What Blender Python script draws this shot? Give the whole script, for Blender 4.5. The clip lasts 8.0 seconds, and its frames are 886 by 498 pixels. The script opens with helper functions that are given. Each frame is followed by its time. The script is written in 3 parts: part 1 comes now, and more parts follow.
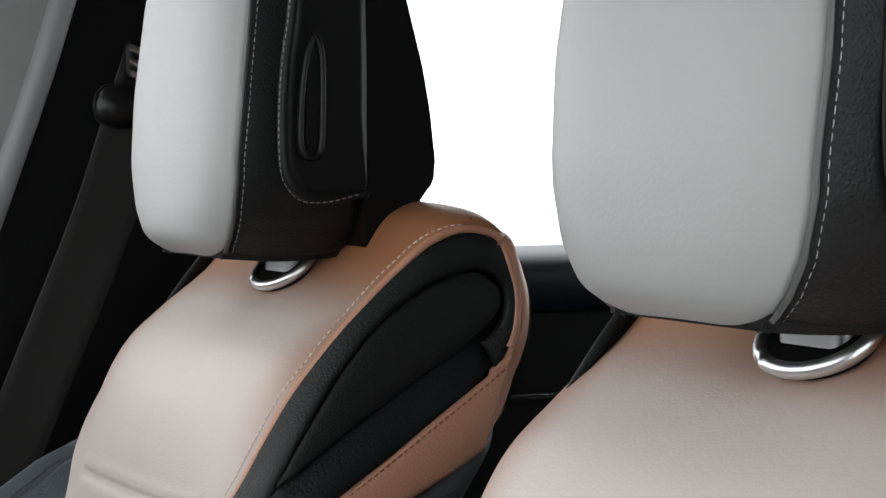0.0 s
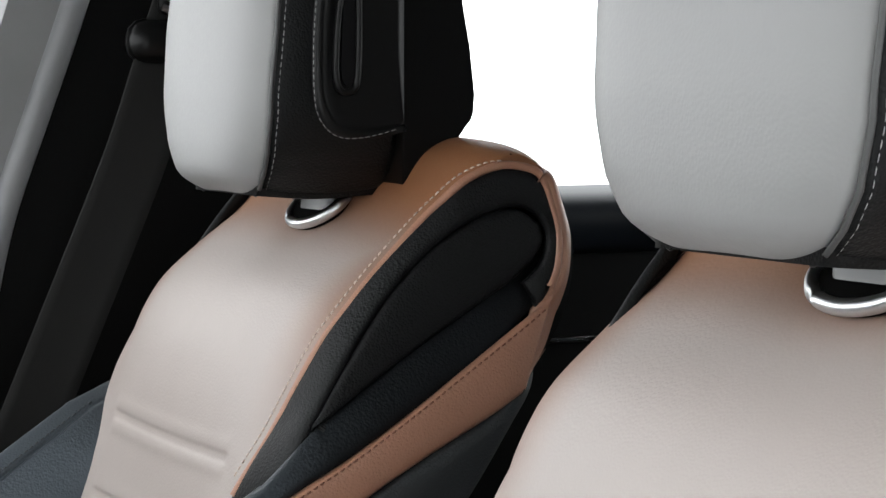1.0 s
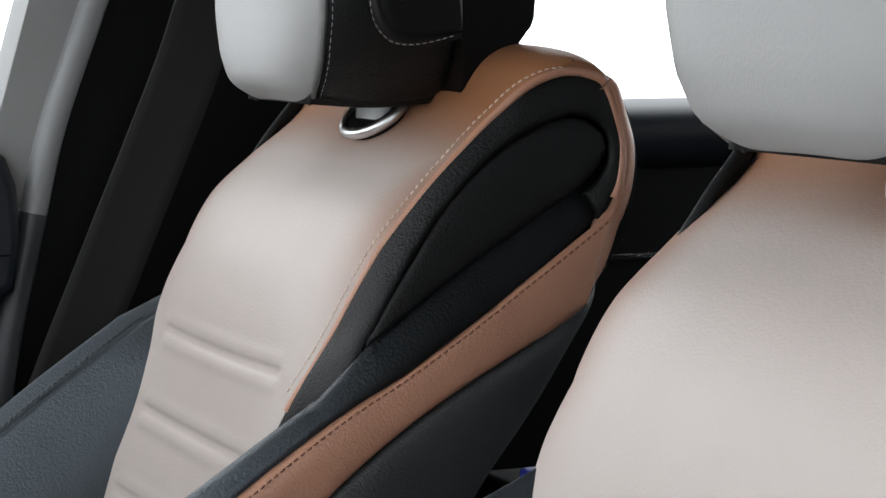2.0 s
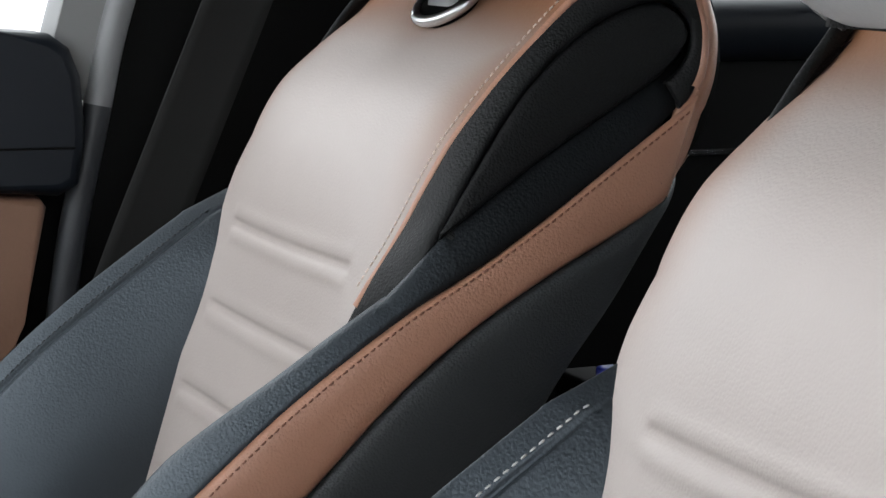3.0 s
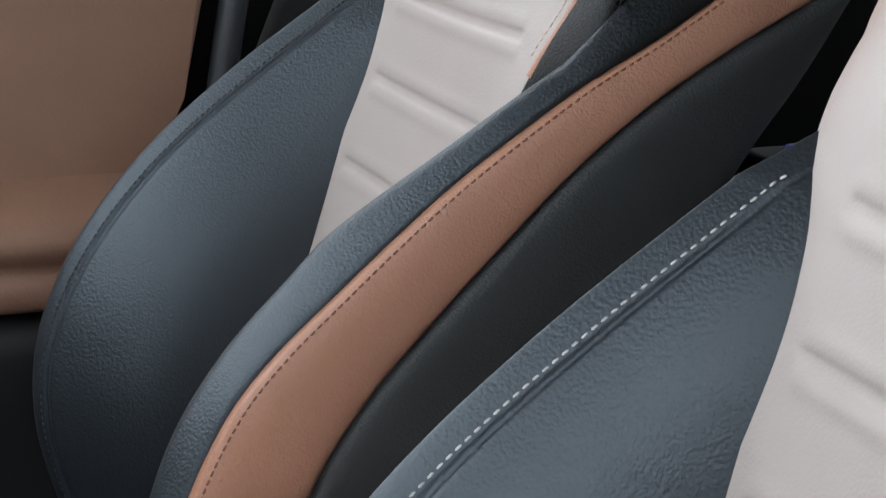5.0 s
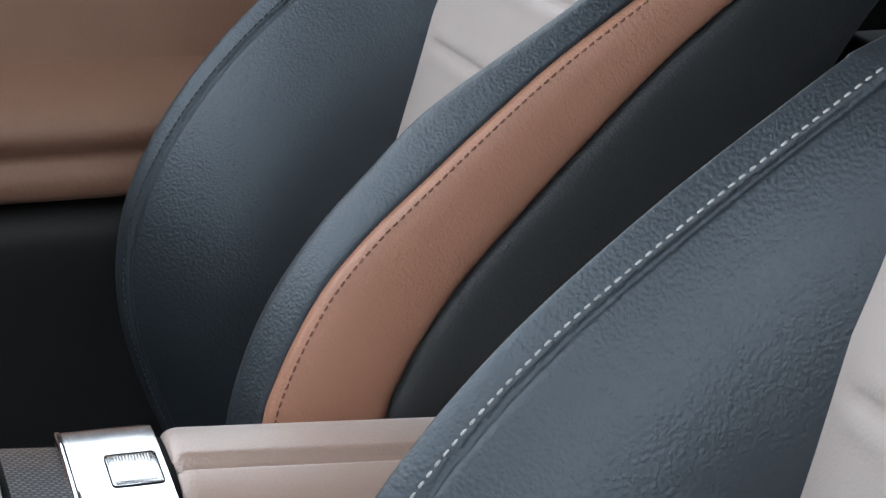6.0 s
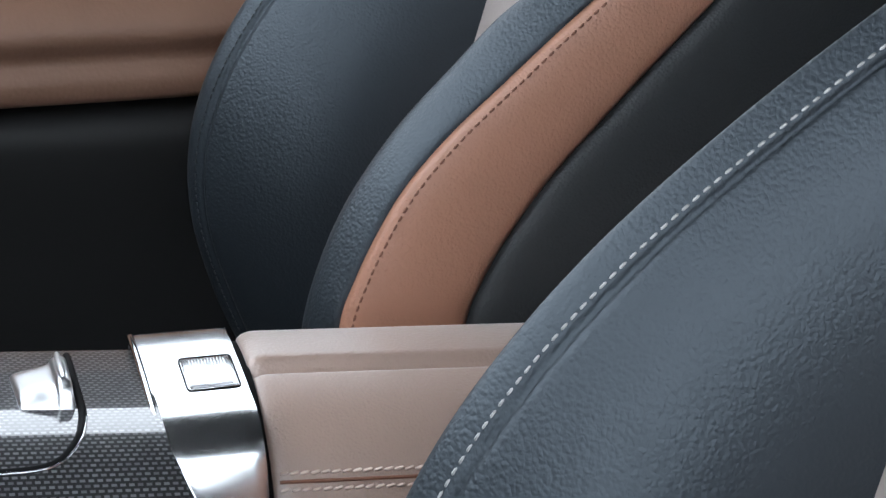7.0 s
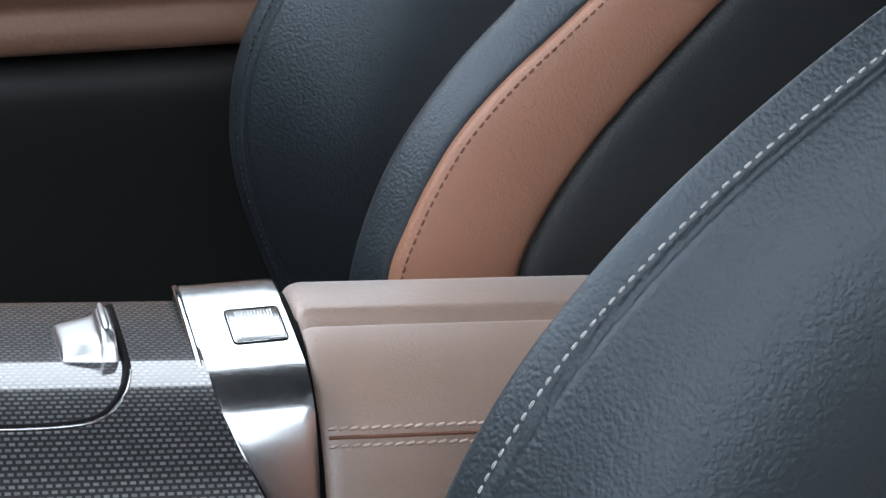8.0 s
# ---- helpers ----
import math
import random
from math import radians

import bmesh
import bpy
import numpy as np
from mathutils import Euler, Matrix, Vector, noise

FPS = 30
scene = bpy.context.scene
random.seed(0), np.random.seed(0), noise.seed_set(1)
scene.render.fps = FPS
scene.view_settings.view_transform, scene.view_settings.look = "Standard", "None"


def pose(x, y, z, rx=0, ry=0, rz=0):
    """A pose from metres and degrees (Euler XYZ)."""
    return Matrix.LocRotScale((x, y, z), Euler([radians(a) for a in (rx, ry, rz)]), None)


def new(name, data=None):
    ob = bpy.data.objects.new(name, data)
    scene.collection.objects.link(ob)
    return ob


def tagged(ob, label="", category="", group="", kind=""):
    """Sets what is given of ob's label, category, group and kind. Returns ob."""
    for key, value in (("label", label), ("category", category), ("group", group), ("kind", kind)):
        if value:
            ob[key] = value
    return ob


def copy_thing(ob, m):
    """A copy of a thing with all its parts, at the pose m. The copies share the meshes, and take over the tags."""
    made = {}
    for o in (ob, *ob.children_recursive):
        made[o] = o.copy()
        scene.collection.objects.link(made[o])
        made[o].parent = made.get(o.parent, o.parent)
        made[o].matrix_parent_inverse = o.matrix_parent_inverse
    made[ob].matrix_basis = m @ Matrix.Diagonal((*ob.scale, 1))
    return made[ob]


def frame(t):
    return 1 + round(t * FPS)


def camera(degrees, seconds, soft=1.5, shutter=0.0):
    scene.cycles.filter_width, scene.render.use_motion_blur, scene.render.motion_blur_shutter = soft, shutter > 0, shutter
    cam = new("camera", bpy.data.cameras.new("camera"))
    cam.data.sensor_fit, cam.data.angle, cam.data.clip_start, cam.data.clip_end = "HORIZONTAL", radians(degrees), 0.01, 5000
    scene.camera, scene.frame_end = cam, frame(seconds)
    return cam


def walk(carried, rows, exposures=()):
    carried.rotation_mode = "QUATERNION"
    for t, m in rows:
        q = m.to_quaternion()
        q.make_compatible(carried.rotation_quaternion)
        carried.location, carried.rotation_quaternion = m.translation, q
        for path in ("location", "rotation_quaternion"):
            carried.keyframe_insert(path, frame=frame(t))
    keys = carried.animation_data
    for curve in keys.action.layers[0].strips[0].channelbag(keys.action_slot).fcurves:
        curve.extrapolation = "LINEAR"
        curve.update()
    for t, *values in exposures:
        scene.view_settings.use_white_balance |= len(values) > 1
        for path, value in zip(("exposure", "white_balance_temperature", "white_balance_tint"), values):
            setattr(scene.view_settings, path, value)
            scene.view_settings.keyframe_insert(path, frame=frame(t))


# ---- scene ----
cam = camera(22.18, 8.0)
walk(cam, [
    (0, pose(-0.7535, -1.0838, 1.0114, 87.422, 0.000, -27.069)),
    (0.5, pose(-0.7409, -1.0643, 1.0072, 86.897, 0.000, -26.633)),
    (1, pose(-0.7296, -1.0420, 1.0016, 86.065, 0.000, -26.000)),
    (2.5, pose(-0.7002, -0.9672, 0.9789, 83.009, 0.000, -23.792)),
    (3, pose(-0.6924, -0.9427, 0.9715, 81.722, 0.000, -22.882)),
    (3.5, pose(-0.6852, -0.9185, 0.9635, 80.506, 0.000, -21.954)),
    (4, pose(-0.6786, -0.8961, 0.9547, 79.226, 0.000, -20.921)),
    (4.5, pose(-0.6720, -0.8761, 0.9459, 77.999, 0.000, -19.857)),
    (5, pose(-0.6663, -0.8583, 0.9370, 76.629, 0.000, -18.637)),
    (5.2, pose(-0.6645, -0.8513, 0.9336, 76.049, 0.000, -18.156)),
    (6.3, pose(-0.6642, -0.8096, 0.9165, 73.250, 0.000, -16.120)),
    (6.5, pose(-0.6645, -0.8020, 0.9132, 72.805, 0.000, -15.792)),
    (7, pose(-0.6655, -0.7825, 0.9051, 71.654, 0.000, -14.949)),
    (7.5, pose(-0.6672, -0.7633, 0.8977, 70.914, 0.000, -14.415)),
    (8, pose(-0.6695, -0.7449, 0.8907, 70.494, 0.000, -14.166)),
], exposures=[(0, 0.10, 6750, 11), (2.5, 0.13, 6600, 11), (4.5, 0.24, 6450, 11), (6.5, 0.30, 6150, 11), (8, 0.34, 6100, 11)])

# ---------------------------------------------------------------- light
world = bpy.data.worlds.new("overcast_sky")
scene.world = world
world.use_nodes = True
wn = world.node_tree.nodes
wn["Background"].inputs[0].default_value = (0.90, 0.96, 1.0, 1)
wn["Background"].inputs[1].default_value = 3.1


# ---------------------------------------------------------------- materials
def mat(name, colour, rough=0.5, metal=0.0, spec=0.5, coat=0.0, coat_rough=0.05, sheen=0.0):
    m = bpy.data.materials.new(name)
    m.use_nodes = True
    b = m.node_tree.nodes["Principled BSDF"]
    b.inputs["Base Color"].default_value = (*colour, 1)
    b.inputs["Roughness"].default_value = rough
    b.inputs["Metallic"].default_value = metal
    b.inputs["Specular IOR Level"].default_value = spec
    b.inputs["Coat Weight"].default_value = coat
    b.inputs["Coat Roughness"].default_value = coat_rough
    b.inputs["Sheen Weight"].default_value = sheen
    return m


def node(m, kind, **values):
    n = m.node_tree.nodes.new(kind)
    for k, v in values.items():
        n.inputs[k.replace("_", " ")].default_value = v
    return n


def wire(m, a, b):
    m.node_tree.links.new(a, b)


def leather(name, colour, rough=0.5, spec=0.5, grain=330.0, relief=0.25, mottled=0.12, sheen=0.0, coat=0.0, depth=0.0006, tint=(1, 1, 1), crease=0.0):
    """Embossed hide: pebbled cells, fine creases, patchy tone and patchy gloss."""
    m = mat(name, colour, rough, 0, spec, coat, 0.4, sheen)
    b = m.node_tree.nodes["Principled BSDF"]
    b.inputs["Coat IOR"].default_value = 1.9
    b.inputs["Specular Tint"].default_value = (*tint, 1)
    tc = node(m, "ShaderNodeTexCoord")
    warp = node(m, "ShaderNodeTexNoise", Scale=90.0, Detail=2.0)
    wire(m, tc.outputs["Object"], warp.inputs["Vector"])
    mix = node(m, "ShaderNodeVectorMath")
    mix.operation = "MULTIPLY_ADD"
    mix.inputs[1].default_value = (0.0018, 0.0018, 0.0018)
    wire(m, warp.outputs["Color"], mix.inputs[0])
    wire(m, tc.outputs["Object"], mix.inputs[2])
    cells = node(m, "ShaderNodeTexVoronoi", Scale=grain)
    cells.feature = "SMOOTH_F1"
    cells.inputs["Smoothness"].default_value = 0.6
    wire(m, mix.outputs[0], cells.inputs["Vector"])
    ramp = node(m, "ShaderNodeMapRange")
    ramp.inputs["From Min"].default_value, ramp.inputs["From Max"].default_value = 0.75, 0.05
    wire(m, cells.outputs["Distance"], ramp.inputs["Value"])
    fine = node(m, "ShaderNodeTexNoise", Scale=grain * 0.55, Detail=5.0)
    wire(m, tc.outputs["Object"], fine.inputs["Vector"])
    add = node(m, "ShaderNodeMath")
    add.operation = "MULTIPLY_ADD"
    add.inputs[1].default_value = 1.0
    wire(m, fine.outputs["Fac"], add.inputs[0])
    wire(m, ramp.outputs["Result"], add.inputs[2])
    bump = node(m, "ShaderNodeBump", Strength=relief, Distance=depth)
    wire(m, add.outputs[0], bump.inputs["Height"])
    if crease:
        # longer wrinkles that run between groups of cells, deeper in some places than in others
        place = node(m, "ShaderNodeMapping")
        place.inputs["Scale"].default_value = (1.0, 1.0, 0.55)
        place.inputs["Rotation"].default_value = (0.0, 0.7, 0.0)
        wire(m, mix.outputs[0], place.inputs["Vector"])
        lines = node(m, "ShaderNodeTexVoronoi", Scale=grain * 0.85)
        lines.feature = "DISTANCE_TO_EDGE"
        wire(m, place.outputs[0], lines.inputs["Vector"])
        ditch = node(m, "ShaderNodeMapRange")
        ditch.inputs["From Max"].default_value = 0.16
        ditch.inputs["To Max"].default_value = crease
        wire(m, lines.outputs["Distance"], ditch.inputs["Value"])
        where = node(m, "ShaderNodeTexNoise", Scale=28.0, Detail=2.0)
        wire(m, tc.outputs["Object"], where.inputs["Vector"])
        deep = node(m, "ShaderNodeMath")
        deep.operation = "MULTIPLY"
        wire(m, ditch.outputs["Result"], deep.inputs[0])
        wire(m, where.outputs["Fac"], deep.inputs[1])
        total = node(m, "ShaderNodeMath")
        wire(m, deep.outputs[0], total.inputs[0])
        wire(m, add.outputs[0], total.inputs[1])
        wire(m, total.outputs[0], bump.inputs["Height"])
    wire(m, bump.outputs["Normal"], b.inputs["Normal"])
    patch = node(m, "ShaderNodeTexNoise", Scale=16.0, Detail=4.0)
    wire(m, tc.outputs["Object"], patch.inputs["Vector"])
    tone = node(m, "ShaderNodeMixRGB")
    tone.inputs["Color1"].default_value = (*[c * (1 - mottled) for c in colour], 1)
    tone.inputs["Color2"].default_value = (*[min(1, c * (1 + mottled)) for c in colour], 1)
    wire(m, patch.outputs["Fac"], tone.inputs["Fac"])
    wire(m, tone.outputs["Color"], b.inputs["Base Color"])
    gloss = node(m, "ShaderNodeMapRange")
    gloss.inputs["To Min"].default_value = rough - 0.07
    gloss.inputs["To Max"].default_value = rough + 0.07
    wire(m, fine.outputs["Fac"], gloss.inputs["Value"])
    wire(m, gloss.outputs["Result"], b.inputs["Roughness"])
    return m


def plastic(name, colour, rough=0.5, relief=0.12, scale=700.0, spec=0.4, coat=0.0):
    m = mat(name, colour, rough, 0, spec, coat)
    b = m.node_tree.nodes["Principled BSDF"]
    tc = node(m, "ShaderNodeTexCoord")
    n1 = node(m, "ShaderNodeTexNoise", Scale=scale, Detail=3.0)
    n2 = node(m, "ShaderNodeTexNoise", Scale=9.0, Detail=4.0)
    for n in (n1, n2):
        wire(m, tc.outputs["Object"], n.inputs["Vector"])
    bump = node(m, "ShaderNodeBump", Strength=relief, Distance=0.0003)
    wire(m, n1.outputs["Fac"], bump.inputs["Height"])
    wire(m, bump.outputs["Normal"], b.inputs["Normal"])
    tone = node(m, "ShaderNodeMixRGB")
    tone.inputs["Color1"].default_value = (*[c * 0.85 for c in colour], 1)
    tone.inputs["Color2"].default_value = (*[min(1, c * 1.15) for c in colour], 1)
    wire(m, n2.outputs["Fac"], tone.inputs["Fac"])
    wire(m, tone.outputs["Color"], b.inputs["Base Color"])
    return m


def brushed(name, colour, rough):
    m = mat(name, colour, rough, 1.0)
    b = m.node_tree.nodes["Principled BSDF"]
    tc = node(m, "ShaderNodeTexCoord")
    n1 = node(m, "ShaderNodeTexNoise", Scale=300.0, Detail=4.0)
    wire(m, tc.outputs["Object"], n1.inputs["Vector"])
    r = node(m, "ShaderNodeMapRange")
    r.inputs["To Min"].default_value, r.inputs["To Max"].default_value = rough - 0.005, rough + 0.005
    wire(m, n1.outputs["Fac"], r.inputs["Value"])
    wire(m, r.outputs["Result"], b.inputs["Roughness"])
    return m


def weave(name):
    """Black woven fibre under clear lacquer: staggered rows of small pale threads."""
    m = mat(name, (0.012, 0.012, 0.013), 0.35, 0, 0.5, 1.0, 0.02)
    m.node_tree.nodes["Principled BSDF"].inputs["Coat IOR"].default_value = 2.0
    b = m.node_tree.nodes["Principled BSDF"]
    tc = node(m, "ShaderNodeTexCoord")
    sep = node(m, "ShaderNodeSeparateXYZ")
    wire(m, tc.outputs["UV"], sep.inputs[0])
    com = node(m, "ShaderNodeCombineXYZ")
    wire(m, sep.outputs["X"], com.inputs["X"])
    wire(m, sep.outputs["Y"], com.inputs["Y"])
    br = node(m, "ShaderNodeTexBrick", Scale=1.0)
    br.offset = 0.5
    br.inputs["Color1"].default_value = (0.20, 0.20, 0.205, 1)
    br.inputs["Color2"].default_value = (0.11, 0.11, 0.115, 1)
    br.inputs["Mortar"].default_value = (0.008, 0.008, 0.009, 1)
    br.inputs["Brick Width"].default_value = 0.0046
    br.inputs["Row Height"].default_value = 0.0034
    br.inputs["Mortar Size"].default_value = 0.0010
    br.inputs["Mortar Smooth"].default_value = 0.3
    wire(m, com.outputs[0], br.inputs["Vector"])
    wire(m, br.outputs["Color"], b.inputs["Base Color"])
    return m


def lit_to_shaded(name, pale, tan, *rest):
    """Painted light: backrest front lit pale, shoulders shaded tan (object places in metres)."""
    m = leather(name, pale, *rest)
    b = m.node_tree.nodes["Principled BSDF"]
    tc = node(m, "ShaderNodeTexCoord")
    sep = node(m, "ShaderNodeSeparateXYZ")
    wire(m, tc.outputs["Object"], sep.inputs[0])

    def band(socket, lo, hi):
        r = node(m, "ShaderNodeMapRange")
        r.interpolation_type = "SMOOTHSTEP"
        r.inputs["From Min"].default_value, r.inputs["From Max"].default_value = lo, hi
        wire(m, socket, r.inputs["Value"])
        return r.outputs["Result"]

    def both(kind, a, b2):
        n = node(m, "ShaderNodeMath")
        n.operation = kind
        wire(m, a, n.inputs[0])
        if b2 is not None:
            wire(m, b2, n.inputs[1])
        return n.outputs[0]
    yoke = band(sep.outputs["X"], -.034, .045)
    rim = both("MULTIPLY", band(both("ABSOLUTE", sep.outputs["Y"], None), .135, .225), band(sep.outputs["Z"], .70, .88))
    unlit = both("MAXIMUM", yoke, rim)
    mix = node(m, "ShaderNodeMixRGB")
    wire(m, unlit, mix.inputs["Fac"])
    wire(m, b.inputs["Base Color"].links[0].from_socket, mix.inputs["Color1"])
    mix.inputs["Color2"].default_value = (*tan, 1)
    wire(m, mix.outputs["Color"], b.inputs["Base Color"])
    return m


# Slate leather; shade at the bolster's top painted in as black and less gloss.
def slate_to_shade():
    m = leather("slate_leather_shaded", (0.0185, 0.0223, 0.0268), 0.46, 0.85, 430, 0.40, 0.15, tint=(0.78, 0.90, 1.0), crease=0.4)
    b = m.node_tree.nodes["Principled BSDF"]
    tc = node(m, "ShaderNodeTexCoord")
    sep = node(m, "ShaderNodeSeparateXYZ")
    wire(m, tc.outputs["Object"], sep.inputs[0])
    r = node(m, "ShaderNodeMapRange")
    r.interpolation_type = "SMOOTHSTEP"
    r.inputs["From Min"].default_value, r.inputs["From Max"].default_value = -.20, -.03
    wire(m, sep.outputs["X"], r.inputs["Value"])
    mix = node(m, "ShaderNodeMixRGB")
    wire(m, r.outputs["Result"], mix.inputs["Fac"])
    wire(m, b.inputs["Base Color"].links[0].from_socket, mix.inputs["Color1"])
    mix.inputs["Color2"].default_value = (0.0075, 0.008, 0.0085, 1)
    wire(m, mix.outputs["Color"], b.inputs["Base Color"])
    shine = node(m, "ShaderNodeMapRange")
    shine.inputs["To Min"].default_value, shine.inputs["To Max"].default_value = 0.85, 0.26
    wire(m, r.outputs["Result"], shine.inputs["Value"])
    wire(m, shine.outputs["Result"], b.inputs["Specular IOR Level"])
    return m


LITSHADE = lit_to_shaded("lit_pale_shaded_tan_leather", (0.46, 0.40, 0.37), (0.30, 0.125, 0.055), 0.52, 0.5, 480, 0.2, 0.05, 0.0, 0.1)
TAN = leather("tan_leather", (0.45, 0.222, 0.143), 0.43, 0.7, 470, 0.42, 0.10, crease=0.5)
DARK = slate_to_shade()
INSET = leather("charcoal_leather", (0.008, 0.0085, 0.009), 0.55, 0.24, 480, 0.6, 0.15)
GREYL = leather("pale_grey_leather", (0.30, 0.297, 0.293), 0.45, 0.5, 420, 0.10, 0.04)
FLANK = leather("charcoal_flank_leather", (0.038, 0.042, 0.044), 0.55, 0.5, 520, 0.4, 0.15)
BLACKL = leather("black_leather", (0.007, 0.0075, 0.008), 0.52, 0.26, 520, 0.55, 0.15)
DOORTAN = leather("brown_door_leather", (0.235, 0.13, 0.087), 0.5, 0.4, 260, 0.3, 0.12)
SHELL = plastic("black_plastic", (0.004, 0.004, 0.004), 0.5, spec=0.12)
KICK = plastic("dark_grey_door_plastic", (0.020, 0.020, 0.020), 0.6, spec=0.3)
SATIN = plastic("smooth_black_plastic", (0.007, 0.007, 0.007), 0.35, 0.03, spec=0.25)
GAP = plastic("matt_black_liner", (0.005, 0.005, 0.0055), 0.75, spec=0.15)
DASH = plastic("blue_black_plastic", (0.007, 0.010, 0.015), 0.5, 0.2, spec=0.28)
PILLAR = plastic("grey_pillar_cloth", (0.24, 0.24, 0.24), 0.75, 0.3, 500)
ROOF = plastic("black_headliner", (0.018, 0.018, 0.018), 0.9, 0.3, 500)
CARPET = plastic("dark_carpet", (0.02, 0.02, 0.02), 0.95, 0.6, 300)
BELT = plastic("belt_webbing", (0.014, 0.014, 0.0135), 0.75, 0.4, 900, 0.25)
CHROME = brushed("satin_aluminium", (0.80, 0.81, 0.82), 0.20)
SATINM = brushed("blasted_metal", (0.78, 0.79, 0.80), 0.34)
STEEL = brushed("dull_steel", (0.15, 0.15, 0.15), 0.38)
STEELB = brushed("grey_steel", (0.50, 0.50, 0.50), 0.35)
POLISH = mat("bright_chrome", (0.85, 0.86, 0.87), 0.08, 1.0)
WEAVE = weave("lacquered_weave")
THREAD = mat("pale_thread", (0.70, 0.58, 0.50), 0.8)
THREADB = mat("brown_thread", (0.24, 0.11, 0.07), 0.8)
THREADP = mat("cream_thread", (0.74, 0.60, 0.52), 0.8)
THREADD = mat("slate_thread", (0.05, 0.055, 0.06), 0.8)
WELT = leather("grey_welt_leather", (0.075, 0.075, 0.075), 0.45, 0.5, 480, 0.2, 0.1)
THREADH = mat("dim_grey_thread", (0.34, 0.34, 0.335), 0.8)
THREADG = mat("grey_thread", (0.46, 0.46, 0.455), 0.8)
BLUE = plastic("blue_plastic", (0.02, 0.03, 0.25), 0.4)


# ---------------------------------------------------------------- mesh tools
def spline(pts, n):
    """n points at even steps along a smooth curve through pts."""
    p = np.array(pts, float)
    q = np.vstack([2 * p[0] - p[1], p, 2 * p[-1] - p[-2]])
    out = []
    for i in range(1, len(q) - 2):
        t = np.linspace(0, 1, 24, endpoint=False)[:, None]
        a, b, c, d = q[i - 1], q[i], q[i + 1], q[i + 2]
        out.append(0.5 * (2 * b + (c - a) * t + (2 * a - 5 * b + 4 * c - d) * t ** 2 + (3 * b - a - 3 * c + d) * t ** 3))
    out = np.vstack(out + [p[-1:]])
    s = np.concatenate([[0], np.cumsum(np.linalg.norm(np.diff(out, axis=0), axis=1))])
    w = np.linspace(0, s[-1], n)
    return np.stack([np.interp(w, s, out[:, k]) for k in range(out.shape[1])], 1)


def normals(g):
    du = np.gradient(g, axis=0)
    dv = np.gradient(g, axis=1)
    n = np.cross(du, dv)
    return n / (np.linalg.norm(n, axis=2, keepdims=True) + 1e-12)


def puff(g, height, sign=1.0, power=6.0, ends=True, bias=(1, 1)):
    """Raise a grid along its normals like a stuffed panel that is sewn down at its edges."""
    nu, nv = g.shape[:2]
    v = np.abs(np.linspace(-1, 1, nv))
    prof = np.sqrt(np.clip(1 - v ** power, 0, 1))
    h = np.tile(prof, (nu, 1))
    if ends:
        u = np.abs(np.linspace(-1, 1, nu))
        h = h * np.sqrt(np.clip(1 - u ** (power * 5), 0, 1))[:, None]
    return g + sign * height * h[:, :, None] * normals(g)


def skirt(g, depth, sign=1.0):
    """Turn the rim of a grid inwards, so that the panel has thickness."""
    n = normals(g) * sign * depth
    g = np.concatenate([g[:, :1] - n[:, :1], g, g[:, -1:] - n[:, -1:]], 1)
    n = np.concatenate([n[:, :1], n, n[:, -1:]], 1)
    return np.concatenate([g[:1] - n[:1], g, g[-1:] - n[-1:]], 0)


def grid(g, uv=None, close=False):
    """A bmesh from a grid of places."""
    nu, nv = g.shape[:2]
    bm = bmesh.new()
    vs = [[bm.verts.new(g[i, j]) for j in range(nv)] for i in range(nu)]
    lay = bm.loops.layers.uv.new("UVMap") if uv is not None else None
    for i in range(nu - 1):
        for j in range(nv if close else nv - 1):
            k = (j + 1) % nv
            f = bm.faces.new((vs[i][j], vs[i + 1][j], vs[i + 1][k], vs[i][k]))
            f.smooth = True
            if lay:
                for loop, (a, b) in zip(f.loops, ((i, j), (i + 1, j), (i + 1, k), (i, k))):
                    loop[lay].uv = uv[a, b]
    return bm


def ruled(a, b, nv):
    """A grid of straight rows from curve a to curve b."""
    v = np.linspace(0, 1, nv)[None, :, None]
    return a[:, None, :] * (1 - v) + b[:, None, :] * v


def flat(curve, y):
    """Put a side profile (x, z) at the lateral place y, a number or one for each point."""
    c = np.zeros((len(curve), 3))
    c[:, 0], c[:, 2], c[:, 1] = curve[:, 0], curve[:, 1], y
    return c


def part(name, bm, material, parent, label=""):
    me = bpy.data.meshes.new(name)
    bmesh.ops.recalc_face_normals(bm, faces=bm.faces)
    bm.to_mesh(me)
    bm.free()
    me.materials.append(material)
    ob = new(name, me)
    ob.parent = parent
    if label:
        ob["label"] = label
    return ob


def thing(name, label, category, group="", kind=""):
    return tagged(new(name), label, category, group, kind)


def tube(path, radius, sides=8, closed=False):
    """A round cord along a path; radius is a number or one for each point."""
    p = np.array(path, float)
    n = len(p)
    if closed:
        t = np.roll(p, -1, 0) - np.roll(p, 1, 0)
    else:
        t = np.gradient(p, axis=0)
    t /= np.linalg.norm(t, axis=1, keepdims=True)
    ref = np.array([0.31, 0.9, 0.22])
    a = np.cross(t, ref)
    a /= np.linalg.norm(a, axis=1, keepdims=True)
    b = np.cross(t, a)
    w = np.linspace(0, 2 * np.pi, sides, endpoint=False)
    r = np.broadcast_to(radius, (n,))[:, None, None]
    g = p[:, None] + r * (np.cos(w)[None, :, None] * a[:, None] + np.sin(w)[None, :, None] * b[:, None])
    if closed:
        g = np.concatenate([g, g[:1]], 0)
    return grid(g, close=True)


